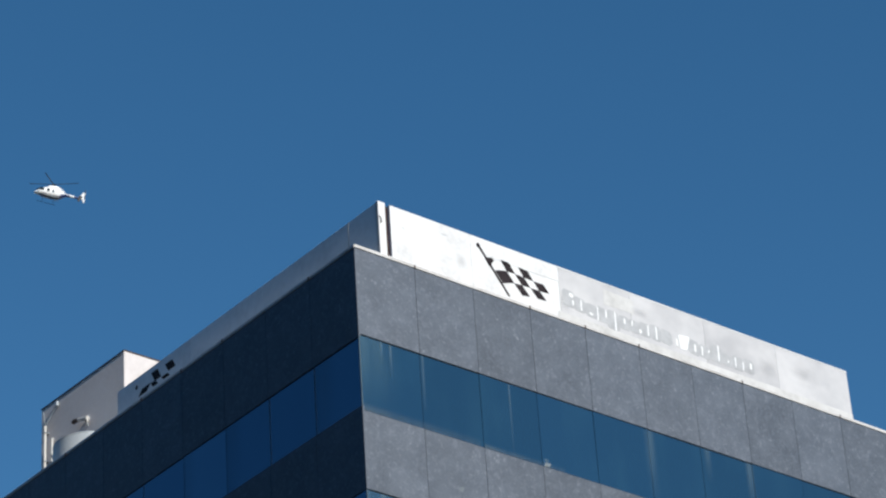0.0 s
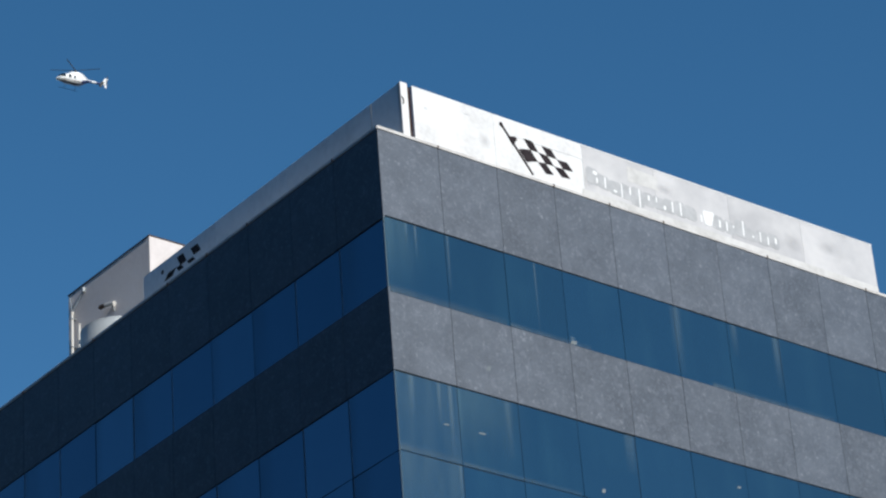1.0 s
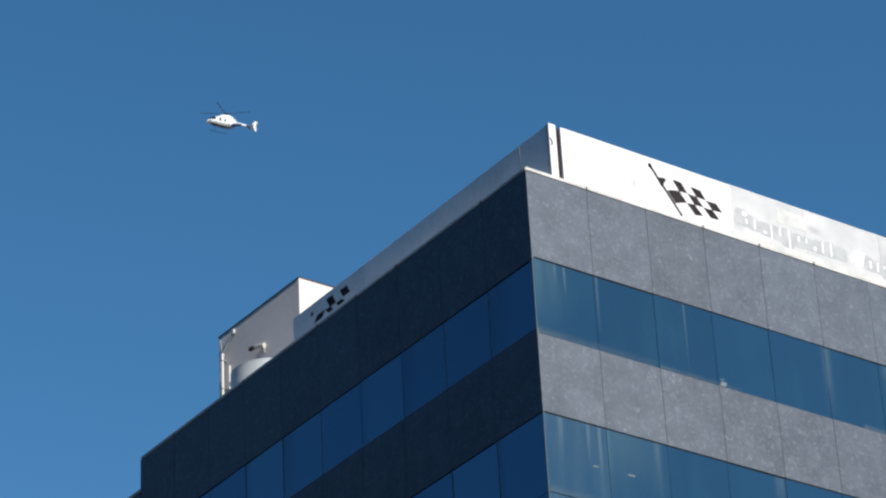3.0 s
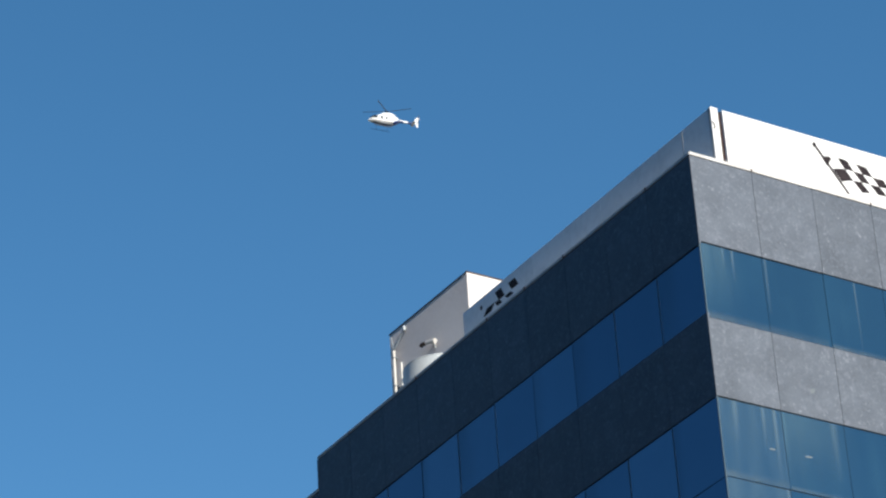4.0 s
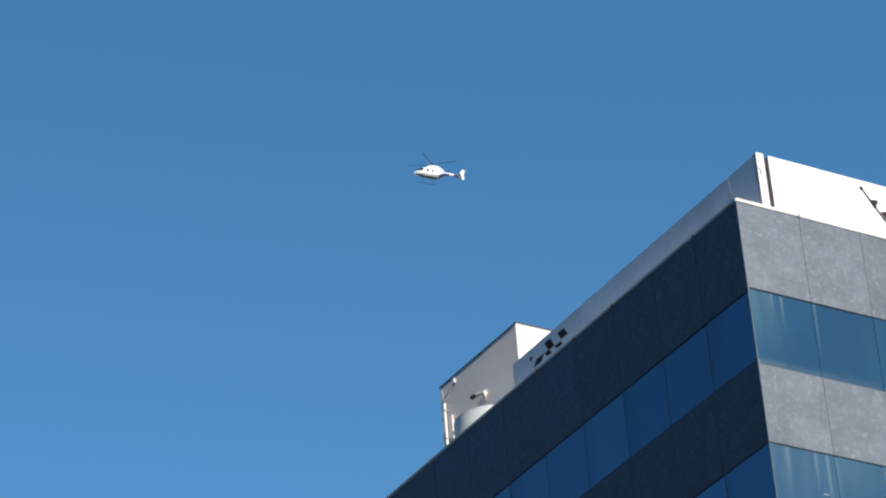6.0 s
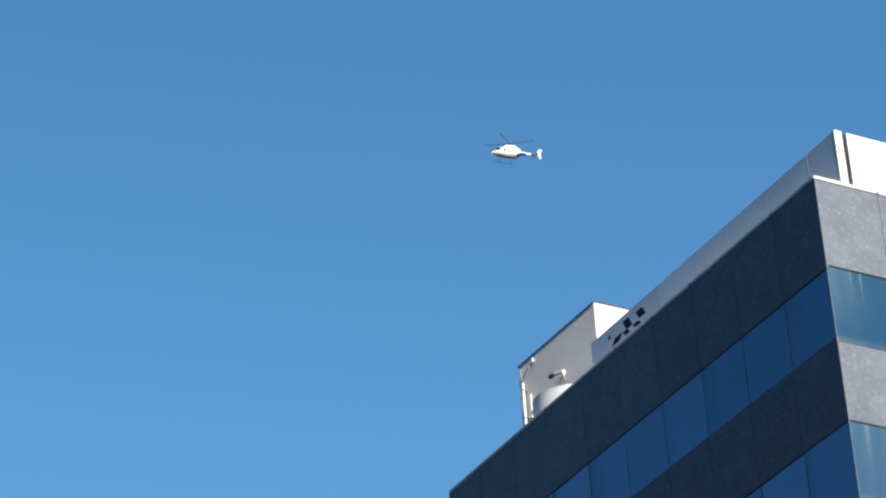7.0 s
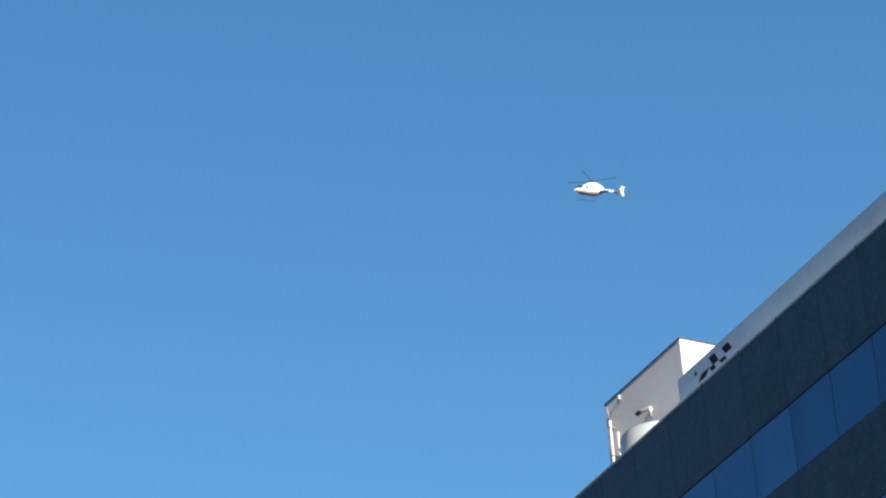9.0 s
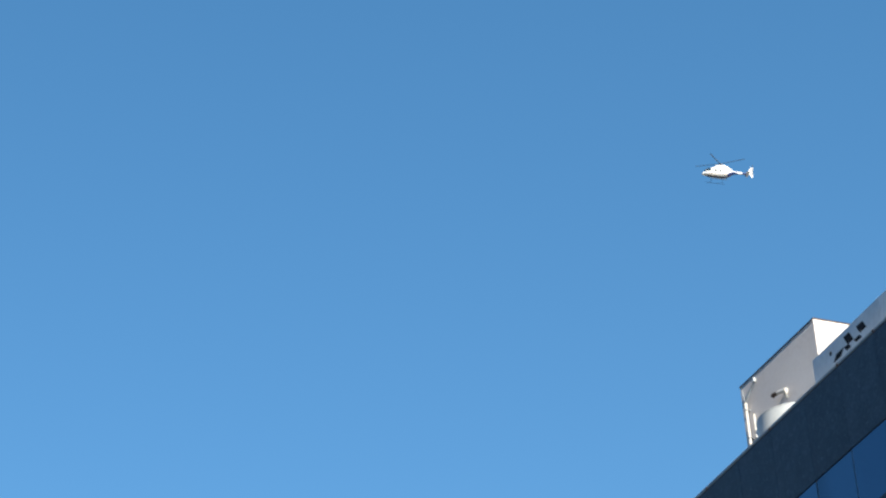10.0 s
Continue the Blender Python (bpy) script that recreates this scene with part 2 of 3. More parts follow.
ASPHALT = material("street_asphalt", [(0.04, 0.04, 0.042), (0.065, 0.064, 0.062)], 0.9, 0, 0.3, 40, 0.3)
HELI_WHITE = material("glossy_white_aircraft_paint", [(0.78, 0.78, 0.78), (0.82, 0.82, 0.82)], 0.25)
HELI_BLUE = material("dark_blue_aircraft_paint", [(0.03, 0.045, 0.13), (0.045, 0.06, 0.17)], 0.3)
HELI_RED = material("red_brown_stripe", [(0.20, 0.05, 0.04), (0.25, 0.07, 0.05)], 0.4)
HELI_GLASS = material("dark_cabin_glass", [(0.02, 0.03, 0.04), (0.04, 0.05, 0.06)], 0.08)
ROTOR = material("matt_dark_rotor", [(0.03, 0.032, 0.036), (0.05, 0.052, 0.056)], 0.6)


# ---- building helpers ----
def box(bm, x0, x1, y0, y1, z0, z1, bevel=0.0):
    m = Matrix.LocRotScale(((x0 + x1) / 2, (y0 + y1) / 2, (z0 + z1) / 2), None, (x1 - x0, y1 - y0, z1 - z0))
    made = bmesh.ops.create_cube(bm, size=1, matrix=m)["verts"]
    if bevel:
        edges = list({e for v in made for e in v.link_edges})
        bmesh.ops.bevel(bm, geom=edges, offset=bevel, segments=2, affect="EDGES", profile=0.5)
    return bm


def boxes(*rows, bevel=0.0):
    bm = bmesh.new()
    for row in rows:
        box(bm, *row, bevel=bevel)
    return bm


def tube(bm, a, b, r0, r1=None, sides=16):
    a, b = Vector(a), Vector(b)
    turn = (b - a).to_track_quat("Z", "Y").to_matrix().to_4x4()
    bmesh.ops.create_cone(bm, cap_ends=True, segments=sides, radius1=r0, radius2=r0 if r1 is None else r1, depth=(b - a).length,
                          matrix=Matrix.Translation((a + b) / 2) @ turn)
    return bm


def rings(bm, sections, sides=20):
    """A skin over rounded sections: x, half width, half height, centre height and how square it is."""
    loops = []
    for x, w, h, z, square in sections:
        loop = []
        for k in range(sides):
            a = 2 * math.pi * k / sides
            c, s = math.cos(a), math.sin(a)
            e = 2 / square
            loop.append(bm.verts.new((x, w * math.copysign(abs(c) ** e, c), z + h * math.copysign(abs(s) ** e, s))))
        loops.append(loop)
    for p, q in zip(loops, loops[1:]):
        for k in range(sides):
            bm.faces.new((p[k], p[(k + 1) % sides], q[(k + 1) % sides], q[k]))
    bm.faces.new(loops[0][::-1])
    bm.faces.new(loops[-1])
    bmesh.ops.recalc_face_normals(bm, faces=bm.faces)
    return bm


def film(x0, x1, y, z0, z1):
    """A single upright face towards the street, for a film on glass or paint."""
    bm = bmesh.new()
    bm.faces.new([bm.verts.new(q) for q in ((x0, y, z0), (x1, y, z0), (x1, y, z1), (x0, y, z1))])
    return bm


def mesh_of(name, bm, mat, smooth=False):
    me = bpy.data.meshes.new(name)
    bm.to_mesh(me)
    bm.free()
    me.materials.append(mat)
    if smooth:
        me.shade_smooth()
        me.set_sharp_from_angle(angle=radians(42))
    return me


def part(name, bm, mat, parent=None, label="", smooth=False, at=None):
    ob = new(name, mesh_of(name, bm, mat, smooth))
    ob.parent = parent
    if at is not None:
        ob.matrix_basis = at
    return tagged(ob, label)


def piece(name, me, parent, at):
    ob = new(name, me)
    ob.parent, ob.matrix_basis = parent, at
    return ob


def thing(name, at, label, category, group=""):
    ob = new(name)
    ob.matrix_basis = at
    return tagged(ob, label, category, group)


# ---- ground ----
bm = bmesh.new()
bmesh.ops.create_grid(bm, x_segments=12, y_segments=12, size=4500)
tagged(part("ground", bm, ASPHALT), "dark grey asphalt street level ground", "ground", kind="structure")

# unseen blocks across the streets, behind and beside the viewer, to cut sky light
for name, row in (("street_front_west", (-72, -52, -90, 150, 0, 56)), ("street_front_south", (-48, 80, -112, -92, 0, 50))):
    front = part(name, boxes(row, bevel=0.05), BLOCKER)
    tagged(front, "plain grey block added out of view to cut sky light", "building front", kind="structure")

# ---- office building: local z is 0 at the coping, the corner edge stands at 0, 0 ----
BAY, BAYS, SIDE, FULL, DROP = 1.593, 10, 15.96, 18.07, -0.87
W1T, W1B, W2T, W2M, W2B = -2.107, -3.872, -5.643, -7.395, -9.14
HEAD, SILL = (W1T, -2.165), (W1B, -3.76)          # the window band is a little lower on the shaded face
building = thing("office_building", pose(0, 0, ROOF), "grey granite and blue mirror glass office block with banded storeys", "building")
part("core_wall", boxes((0.06, FULL, 0.06, FULL, -ROOF, DROP - 0.25)), BACKING, building)
# hidden deck, set high and pale to bounce sun onto the plant room
part("upper_core", boxes((0.31, SIDE - 0.03, 0.31, SIDE - 0.03, DROP - 0.248, -0.26)), BACKING, building)
part("roof_deck", boxes((0.31, SIDE - 0.03, 0.31, SIDE - 0.03, -0.258, -0.16)), ROOFING, building, "pale gravel roof deck, raised to bounce light")
part("low_roof_deck", boxes((SIDE + 0.01, FULL - 0.02, 0.3, FULL - 0.02, DROP - 0.246, DROP - 0.15), (0.3, SIDE + 0.008, SIDE + 0.01, FULL - 0.02, DROP - 0.246, DROP - 0.15)), ROOFING, building, "pale gravel roof of the lower end")
part("parapet", boxes((0.05, SIDE, 0.05, 0.30, DROP - 0.25, -0.05), (0.05, 0.30, 0.302, SIDE, DROP - 0.25, -0.05)), BACKING, building)
part("end_parapet", boxes((SIDE + 0.002, FULL, 0.05, 0.25, DROP - 0.25, DROP - 0.06)), BACKING, building)
part("end_parapet", boxes((0.05, 0.25, SIDE + 0.002, FULL, DROP - 0.25, DROP - 0.06)), BACKING, building)


def face_pose(face, along, z):
    """A piece with its front in local -y and its middle at 0: on the sunny face or on the shaded one."""
    return pose(along, 0, z) if face == 0 else pose(0, along, z, 0, 0, -90)


def coping_mesh(length):
    return mesh_of("coping", boxes((-length / 2 + 0.002, length / 2 - 0.002, -0.015, 0.31, -0.048, 0.03), bevel=0.008), COPING)


run = 2 * BAY
cope = coping_mesh(run)
for face in (0, 1):
    for k in range(5):
        piece("coping", cope, building, face_pose(face, (k + 0.5) * run, 0) @ pose(0, 0.001 * face, 0, 0, 0, 0))
    short = coping_mesh(FULL - SIDE)
    piece("coping", short, building, face_pose(face, (FULL + SIDE) / 2, DROP + 0.02))
    part("coping_end", boxes((-0.012, 0.012, 0.0, 0.30, DROP, -0.05)), GRANITE, building, at=face_pose(face, SIDE - 0.012, 0))
clip = mesh_of("coping_clip", boxes((-0.017, 0.017, -0.024, -0.008, -0.054, 0.016), bevel=0.004), GAP)
for face in (0, 1):
    for k in (1, 3, 4, 5, 7, 9):
        piece("coping_clip", clip, building, face_pose(face, k * BAY, 0))

# spandrel panels
rng = random.Random(4)
for feet, tops in ((HEAD, (-0.054, -0.054)), ((W2T, W2T), SILL)):
    for face in (0, 1):
        z0, h = feet[face], tops[face] - feet[face]
        slab = mesh_of("granite_panel", boxes((-BAY / 2 + 0.005, BAY / 2 - 0.005, 0.0, 0.045, 0.003, h - 0.003), bevel=0.004), GRANITE)
        for k in range(BAYS):
            piece("granite_panel", slab, building, face_pose(face, (k + 0.5) * BAY, z0) @ pose(0, rng.uniform(0, 0.003), 0))
# end piers
for z0, z1 in ((W1T, DROP - 0.066), (W1B, W1T), (W2T, W1B), (W2B, W2T)):
    wide = FULL - SIDE - 0.3
    slab = mesh_of("granite_panel", boxes((-wide / 2, wide / 2 - 0.006, 0.0, 0.045, 0.003, z1 - z0 - 0.003), bevel=0.004), GRANITE)
    for face in (0, 1):
        m = face_pose(face, SIDE + wide / 2 + 0.004, z0)
        piece("granite_panel", slab, building, m)
for face in (0, 1):
    part("corner_trim", boxes((-0.145, 0.145, -0.012, 0.05, W2B, DROP - 0.066), bevel=0.006), PALE_TRIM, building, "pale grey vertical corner trim",
         at=face_pose(face, FULL - 0.148, 0))

# window bands: panes with slight tilts, dark mullions and transoms
for z0, z1, face in [(SILL[f], HEAD[f], f) for f in (0, 1)] + [(a, b, f) for a, b in ((W2M, W2T), (W2B, W2M)) for f in (0, 1)]:
    h = z1 - z0
    pane = mesh_of("window_pane", boxes((-BAY / 2 + 0.006 + 0.005 * face, BAY / 2 - 0.006 - 0.005 * face, 0.024, 0.036, 0.010, h - 0.010)), GLAZING)
    post = mesh_of("mullion", boxes((-0.012, 0.012, 0.038, 0.058, 0.0, h)), JOINT)
    rail = mesh_of("transom", boxes((-BAY / 2 + 0.0125, BAY / 2 - 0.0125, 0.021, 0.055, -0.006, 0.006)), JOINT)
    glint = mesh_of("glazing_bead", boxes((-0.006, 0.006, 0.0205, 0.0235, 0.02, h - 0.02)), PALE_TRIM)
    for k in range(BAYS):
        tilt, turn = rng.gauss(0, 0.15), rng.gauss(0, 0.15)
        piece("window_pane", pane, building, face_pose(face, (k + 0.5) * BAY, z0) @ pose(0, 0, 0, tilt, 0, turn))
        if z0 != W2M:
            piece("transom", rail, building, face_pose(face, (k + 0.5) * BAY, z0 + 0.009))
        piece("transom", rail, building, face_pose(face, (k + 0.5) * BAY, z1 - 0.009))
        if k:
            piece("mullion", post, building, face_pose(face, k * BAY, z0))
            if face and k % 3 != 2:
                # pale band that thins out across the pane from its mullion
                part("pane_film", film(0.012, rng.uniform(0.3, 0.9), 0.019, 0.02, h - 0.02), PALE_BAND, building, at=face_pose(1, k * BAY, z0))
            # thin pale strips paint the glint along one edge of the panes
            if face and k % 4 != 3:
                piece("glazing_bead", glint, building, face_pose(face, k * BAY - 0.026, z0))
    if face == 0:
        part("corner_mullion", boxes((0.008, 0.04, 0.014, 0.05, z0, z1)), ALU, building, "dusty grey corner mullion")

# storeys lower down, out to the street
bm = bmesh.new()
z = W2B - 0.004
while z - 1.75 > 0.3 - ROOF:
    for k in range(BAYS):
        a, b = k * BAY + 0.012, (k + 1) * BAY - 0.012
        box(bm, a, b, 0.026, 0.04, z - 1.735, z - 0.015)
        box(bm, 0.026, 0.04, a + 0.03 * (k == 0), b, z - 1.735, z - 0.015)
    z -= 1.75
tagged(part("lower_glazing", bm, GLAZING, building, "rows of blue mirror glass lower down"), kind="stuff")
part("lower_pier", boxes((SIDE + 0.01, FULL, 0.0, 0.059, -ROOF, W2B - 0.003), (0.0, 0.059, SIDE + 0.01, FULL, -ROOF, W2B - 0.003)), GRANITE, building)
part("plinth", boxes((0.0, FULL, 0.0, 0.058, -ROOF, z - 0.01), (0.0, 0.058, 0.06, FULL, -ROOF, z - 0.01)), GRANITE, building)

# pale run marks on the glass
for along, z0, z1, wide in ((4.0, W1B + 0.05, W1T - 0.03, 0.06), (0.82, W1T - 0.75, W1T - 0.03, 0.09), (0.58, W1T - 0.5, W1T - 0.03, 0.08), (1.66, W1T - 1.3, W1T - 0.03, 0.10), 
                             (0.42, W2T - 0.9, W2T - 0.03, 0.2), (1.41, W2T - 1.6, W2T - 0.03, 0.16), (1.12, W2T - 0.9, W2T - 0.03, 0.14),
                             (1.52, W2M - 0.9, W2M - 0.02, 0.10), (4.9, W1B + 0.02, W1B + 0.2, 0.2)):
    part("lime_streak", film(along - wide / 2, along + wide / 2, 0.0165, z0, z1), STREAK, building, "pale lime run mark on glass")
for along, z0, z1, wide in ((8.0, W1B + 0.1, W1T - 0.03, 0.42), (9.75, W1T - 0.8, W1T - 0.03, 0.30), (11.06, W1T - 1.3, W1T - 0.03, 0.36), (2.9, W2T - 1.3, W2T - 0.03, 0.3), (6.2, W2T - 0.9, W2T - 0.03, 0.4)):
    part("faint_streak", film(along - wide / 2, along + wide / 2, 0.0165, z0, z1), RUN, building, "faint run mark on glass")
part("pane_film", film(0.02, 1.1, 0.0125, W1B + 0.02, W1T - 0.03), HAZE, building, "pale dusty haze on the corner glass")
part("pane_film", film(0.03, 1.585, 0.0125, W2M + 0.015, W2T - 0.02), DUSTY, building, "dusty film over the corner pane")
part("pane_film", film(1.6, 3.6, 0.0125, W2M + 0.02, W2T - 0.03), HAZE, building, "pale dusty haze")
part("pane_film", film(0.03, 1.585, 0.0125, W2B + 0.02, W2M - 0.015), DUSTY, building, "dusty film over the corner pane")
for a, b, z, high in ((0.03, 3.1, W1B, 0.22), (3.2, 5.4, W1B, 0.14), (8.9, 12.6, W1B, 0.14), (0.03, 1.58, W2M, 0.22), (1.62, 4.7, W2M, 0.12)):
    part("silt_film", film(a, b, 0.0085, z + 0.012, z + high), SILT, building, "grey silt along the foot of the glass")

for along, z0, z1 in ((6.42, -2.1, -0.2), (14.45, -1.3, -0.2), (11.3, -5.5, -3.9), (8.1, -5.6, -4.2)):
    part("faint_streak", film(-0.045, 0.045, -0.002, z0, z1), RUN, building, "faint pale run mark on the stone", at=face_pose(1, along, 0))

# small pale spots on glass and stone
for x, z, wide, high, y in ((1.26, -6.57, 0.14, 0.035, 0.019), (2.17, -6.56, 0.17, 0.04, 0.019), (5.33, -7.14, 0.09, 0.10, 0.019), (4.92, W1B + 0.07, 0.16, 0.10, 0.019), (2.48, -5.02, 0.10, 0.12, -0.002), (9.3, -6.2, 0.1, 0.06, 0.019)):
    bm = bmesh.new()
    for a, b, size in ((0, 0, 1), (0.4, 0.3, 0.45), (-0.45, -0.35, 0.4)):
        m = Matrix.LocRotScale((x + a * wide, y, z + b * high), None, (wide * size / 2, 0.0015, high * size / 2))
        bmesh.ops.create_icosphere(bm, subdivisions=2, radius=1, matrix=m)
    part("bird_splash", bm, PALE_SPOT, building, "small pale spot")

# ---- penthouse on the roof ----
PX, PY0, PTOP, DEEP = 2.49, 12.455, 4.13, 3.285
SKEW = Matrix.Translation((PX, PY0, 0)) @ pose(0, 0, 0, 0, 0, 6.0)  # the plant room stands askew: its wall catches a little grazing sun


def pitched(x0, x1, y0, y1, foot, lift, bevel):
    """A block under the plant room's single-pitch roof; with foot None, the thin sheet on the roof itself."""
    bm = boxes((x0, x1, y0, y1, 0.0, 1.0))
    for v in bm.verts:
        roof = PTOP + lift + 0.07 * v.co.x - 0.088 * v.co.y
        v.co.z = roof if v.co.z > 0.5 else (roof - 0.026 if foot is None else foot)
    bmesh.ops.bevel(bm, geom=list(bm.edges), offset=bevel, segments=2, affect="EDGES", profile=0.5)
    return bm


penthouse = part("penthouse", pitched(0, 3.6, 0, DEEP, -0.16, -0.03, 0.01), PLASTER, building, "warm grey rendered roof plant room", at=SKEW)
part("roof_flashing", pitched(-0.02, 3.62, -0.02, DEEP + 0.02, None, 0.0, 0.006), FLASHING, penthouse, "thin dark brown roof edge")


def pipes(points, r, sides=14):
    bm = bmesh.new()
    for a, b in zip(points, points[1:]):
        tube(bm, a, b, r, None, sides)
    for q in points[1:-1]:
        bmesh.ops.create_icosphere(bm, subdivisions=2, radius=r * 1.02, matrix=Matrix.Translation(q))
    return bm


drain = thing("drainpipe", SKEW @ pose(-0.10, 3.015, ROOF), "cream drainpipe on the plant room wall", "pipe")
part("downpipe", pipes([(0, 0, 3.17), (0, 0, -0.16)], 0.038), PIPE, drain, smooth=False)
part("collar", pipes([(0, 0, 3.20), (0, 0, 3.14)], 0.048), PIPE, drain)
branch = part("branch", pipes([(0, 0, 3.20), (0.03, -0.22, 3.46), (0.05, -0.40, 3.66)], 0.024), STEEL, drain, "thin grey branch pipe")
part("hopper", pipes([(0.05, -0.41, 3.63), (0.05, -0.41, 3.75)], 0.045), STEEL, branch, "small grey hopper")
for z in (0.5, 2.2, 3.0):
    part("pipe_clip", boxes((-0.05, 0.098, -0.05, 0.05, z, z + 0.025), bevel=0.004), STEEL, drain)
part("cable", pipes([(0.06, 0.16, 3.70), (0.04, 0.08, 3.42), (0.0, 0.0, 3.18)], 0.014, 8), STEEL, drain)

vent = thing("wall_vent", SKEW @ pose(-0.02, 1.51, ROOF - 0.07), "small cream bent vent pipe on the plant room wall", "vent")
part("stem", pipes([(0.03, -0.06, 2.80), (-0.10, -0.06, 2.83)], 0.045), PIPE, vent, smooth=True)
elbow = part("elbow", pipes([(-0.10, -0.20, 2.80), (-0.10, 0.14, 2.88)], 0.05), PIPE, vent, smooth=True)
part("flange", pipes([(-0.10, -0.23, 2.79), (-0.10, -0.20, 2.80)], 0.058), PIPE, elbow, smooth=True)
part("outlet", pipes([(-0.10, 0.14, 2.88), (-0.12, 0.28, 2.90), (-0.12, 0.33, 2.86)], 0.055), FLASHING, vent, "dark weathered outlet", smooth=True)
part("bracket", pipes([(-0.06, -0.10, 2.80), (0.02, -0.10, 2.66)], 0.016, 8), STEEL, vent)

# round steel tank in front of the plant room
tank = thing("roof_tank", pose(1.45, 12.3, ROOF), "round galvanised steel tank standing on the roof", "tank")
bm = tube(bmesh.new(), (0, 0, -0.16), (0, 0, 1.02), 0.93, None, 64)
part("shell", bm, TANK, tank, smooth=True)
part("rim", tube(bmesh.new(), (0, 0, 0.995), (0, 0, 1.022), 0.936, None, 64), TANK, tank, smooth=True)
riser = thing("riser_pipe", SKEW @ pose(-0.062, 2.775, ROOF - 0.10), "cream riser pipe on the plant room wall beside the tank", "pipe")
shaft = part("shaft", pipes([(0, 0, -0.06), (0, 0, 2.86)], 0.030), PIPE, riser, smooth=True)
part("cap", pipes([(0, 0, 2.86), (0, 0, 2.88)], 0.036), PIPE, shaft, smooth=True)
part("pipe_bracket", boxes((-0.02, 0.062, -0.02, 0.02, 1.4, 1.46)), STEEL, riser)
for z in (0.6, 2.2):
    part("clamp", boxes((-0.045, 0.062, -0.045, 0.045, z, z + 0.03), bevel=0.004), STEEL, riser)

# ---- rooftop sign ----
SX, SY, SH, S_END = 0.70, -0.005, 1.325, 14.79


def to_front(x, z, proud=0.0):
    return (x, SY - proud, z)


def to_side(y, z, proud=0.0):
    return (SX - proud, y, z)


def slab(bm, corners, place, depth=0.006):
    """A thin plate over four corners (x, z), proud of the board."""
    near = [bm.verts.new(place(x, z, depth)) for x, z in corners]
    far = [bm.verts.new(place(x, z, 0.0)) for x, z in corners]
    n = len(corners)
    bm.faces.new(near)
    bm.faces.new(far[::-1])
    for k in range(n):
        bm.faces.new((near[k], far[k], far[(k + 1) % n], near[(k + 1) % n]))
    bmesh.ops.recalc_face_normals(bm, faces=bm.faces)
    return bm


def flag_point(u, v):
    """A point of the waving chequered flag, u 0..6 along it and v 0..3 down."""
    x = 3.554 + 0.216 * u + 0.173 * v - 0.0093 * u * v + 0.0033 * u * u + 0.0113 * v * v + 0.0005 * u ** 3
    z = 0.817 + 0.100 * u - 0.276 * v + 0.0145 * u * v - 0.0307 * u * u + 0.0015 * v * v + 0.0025 * u ** 3
    return x, z


def flag(board, place):
    part("flag_pole", slab(bmesh.new(), [(3.37, 1.07), (3.425, 1.10), (4.205, 0.06), (4.16, 0.035)], place, 0.008), BLACK, board, "black painted flag pole")
    knob = [(3.395 + 0.05 * math.cos(a * 0.7854), 1.085 + 0.06 * math.sin(a * 0.7854)) for a in range(8)]
    part("pole_knob", slab(bmesh.new(), knob, place, 0.01), BLACK, board)
    for row in range(3):
        for col in range(6):
            if (row + col) % 2 == 0 and (row, col) != (2, 0):
                bm = bmesh.new()
                for k in range(4):
                    start, wide = (0.45, 1.55) if (row, col) == (1, 1) else (col, 1)
                    u0, u1 = start + wide * k / 4, start + wide * (k + 1) / 4
                    low = row + 1 if (row, col) != (0, 0) else 0.65 - 0.12 * k
                    slab(bm, [flag_point(u0, row), flag_point(u1, row), flag_point(u1, low), flag_point(u0, low)], place)
                part("flag_square", bm, BLACK, board)


def side_flag(board):
    """What shows above the coping of the emblem on the shaded side: slanted plates along y."""
    for y, z, wide, high, lean in ((8.41, 1.03, 0.26, 0.26, 0.14), (7.83, 1.015, 0.29, 0.22, 0.13), (8.49, 0.84, 0.20, 0.13, 0.10), (8.03, 0.82, 0.26, 0.10, 0.10), (8.90, 0.85, 0.34, 0.15, -0.16)):
        corners = [(-wide / 2 - lean / 2, -high / 2), (wide / 2 - lean / 2, -high / 2), (wide / 2 + lean / 2, high / 2), (-wide / 2 + lean / 2, high / 2)]
        part("flag_square", slab(bmesh.new(), [(y + a, z + b) for a, b in corners], to_side), BLACK, board)
    part("pole_knob", slab(bmesh.new(), [(9.22 + 0.05 * math.cos(a * 0.7854), 1.06 + 0.06 * math.sin(a * 0.7854)) for a in range(8)], to_side), BLACK, board)


sign = thing("rooftop_sign", pose(0, 0, ROOF), "long white rooftop sign board with chequered flag and worn lettering", "sign")
part("corner_post", boxes((SX, 0.885, SY, SY + 0.1, 0.004, SH + 0.01), bevel=0.006), SIGN_WHITE, sign, "white corner post")
part("edge_trim", boxes((SX - 0.006, SX - 0.001, SY + 0.006, SY + 0.10, 0.006, SH - 0.002)), PALE_TRIM, sign, "pale grey trim on the post edge")
part("post_hook", pipes([(0.715, SY - 0.004, 0.96), (0.745, SY - 0.02, 0.90), (0.755, SY - 0.02, 0.82), (0.73, SY - 0.004, 0.79)], 0.011, 8), FLASHING, sign, "small rusty wire hook on the post")
part("gap_channel", boxes((0.887, 1.008, SY + 0.085, SY + 0.14, 0.004, SH - 0.01)), GAP, sign, "rusty brown gap between panels")
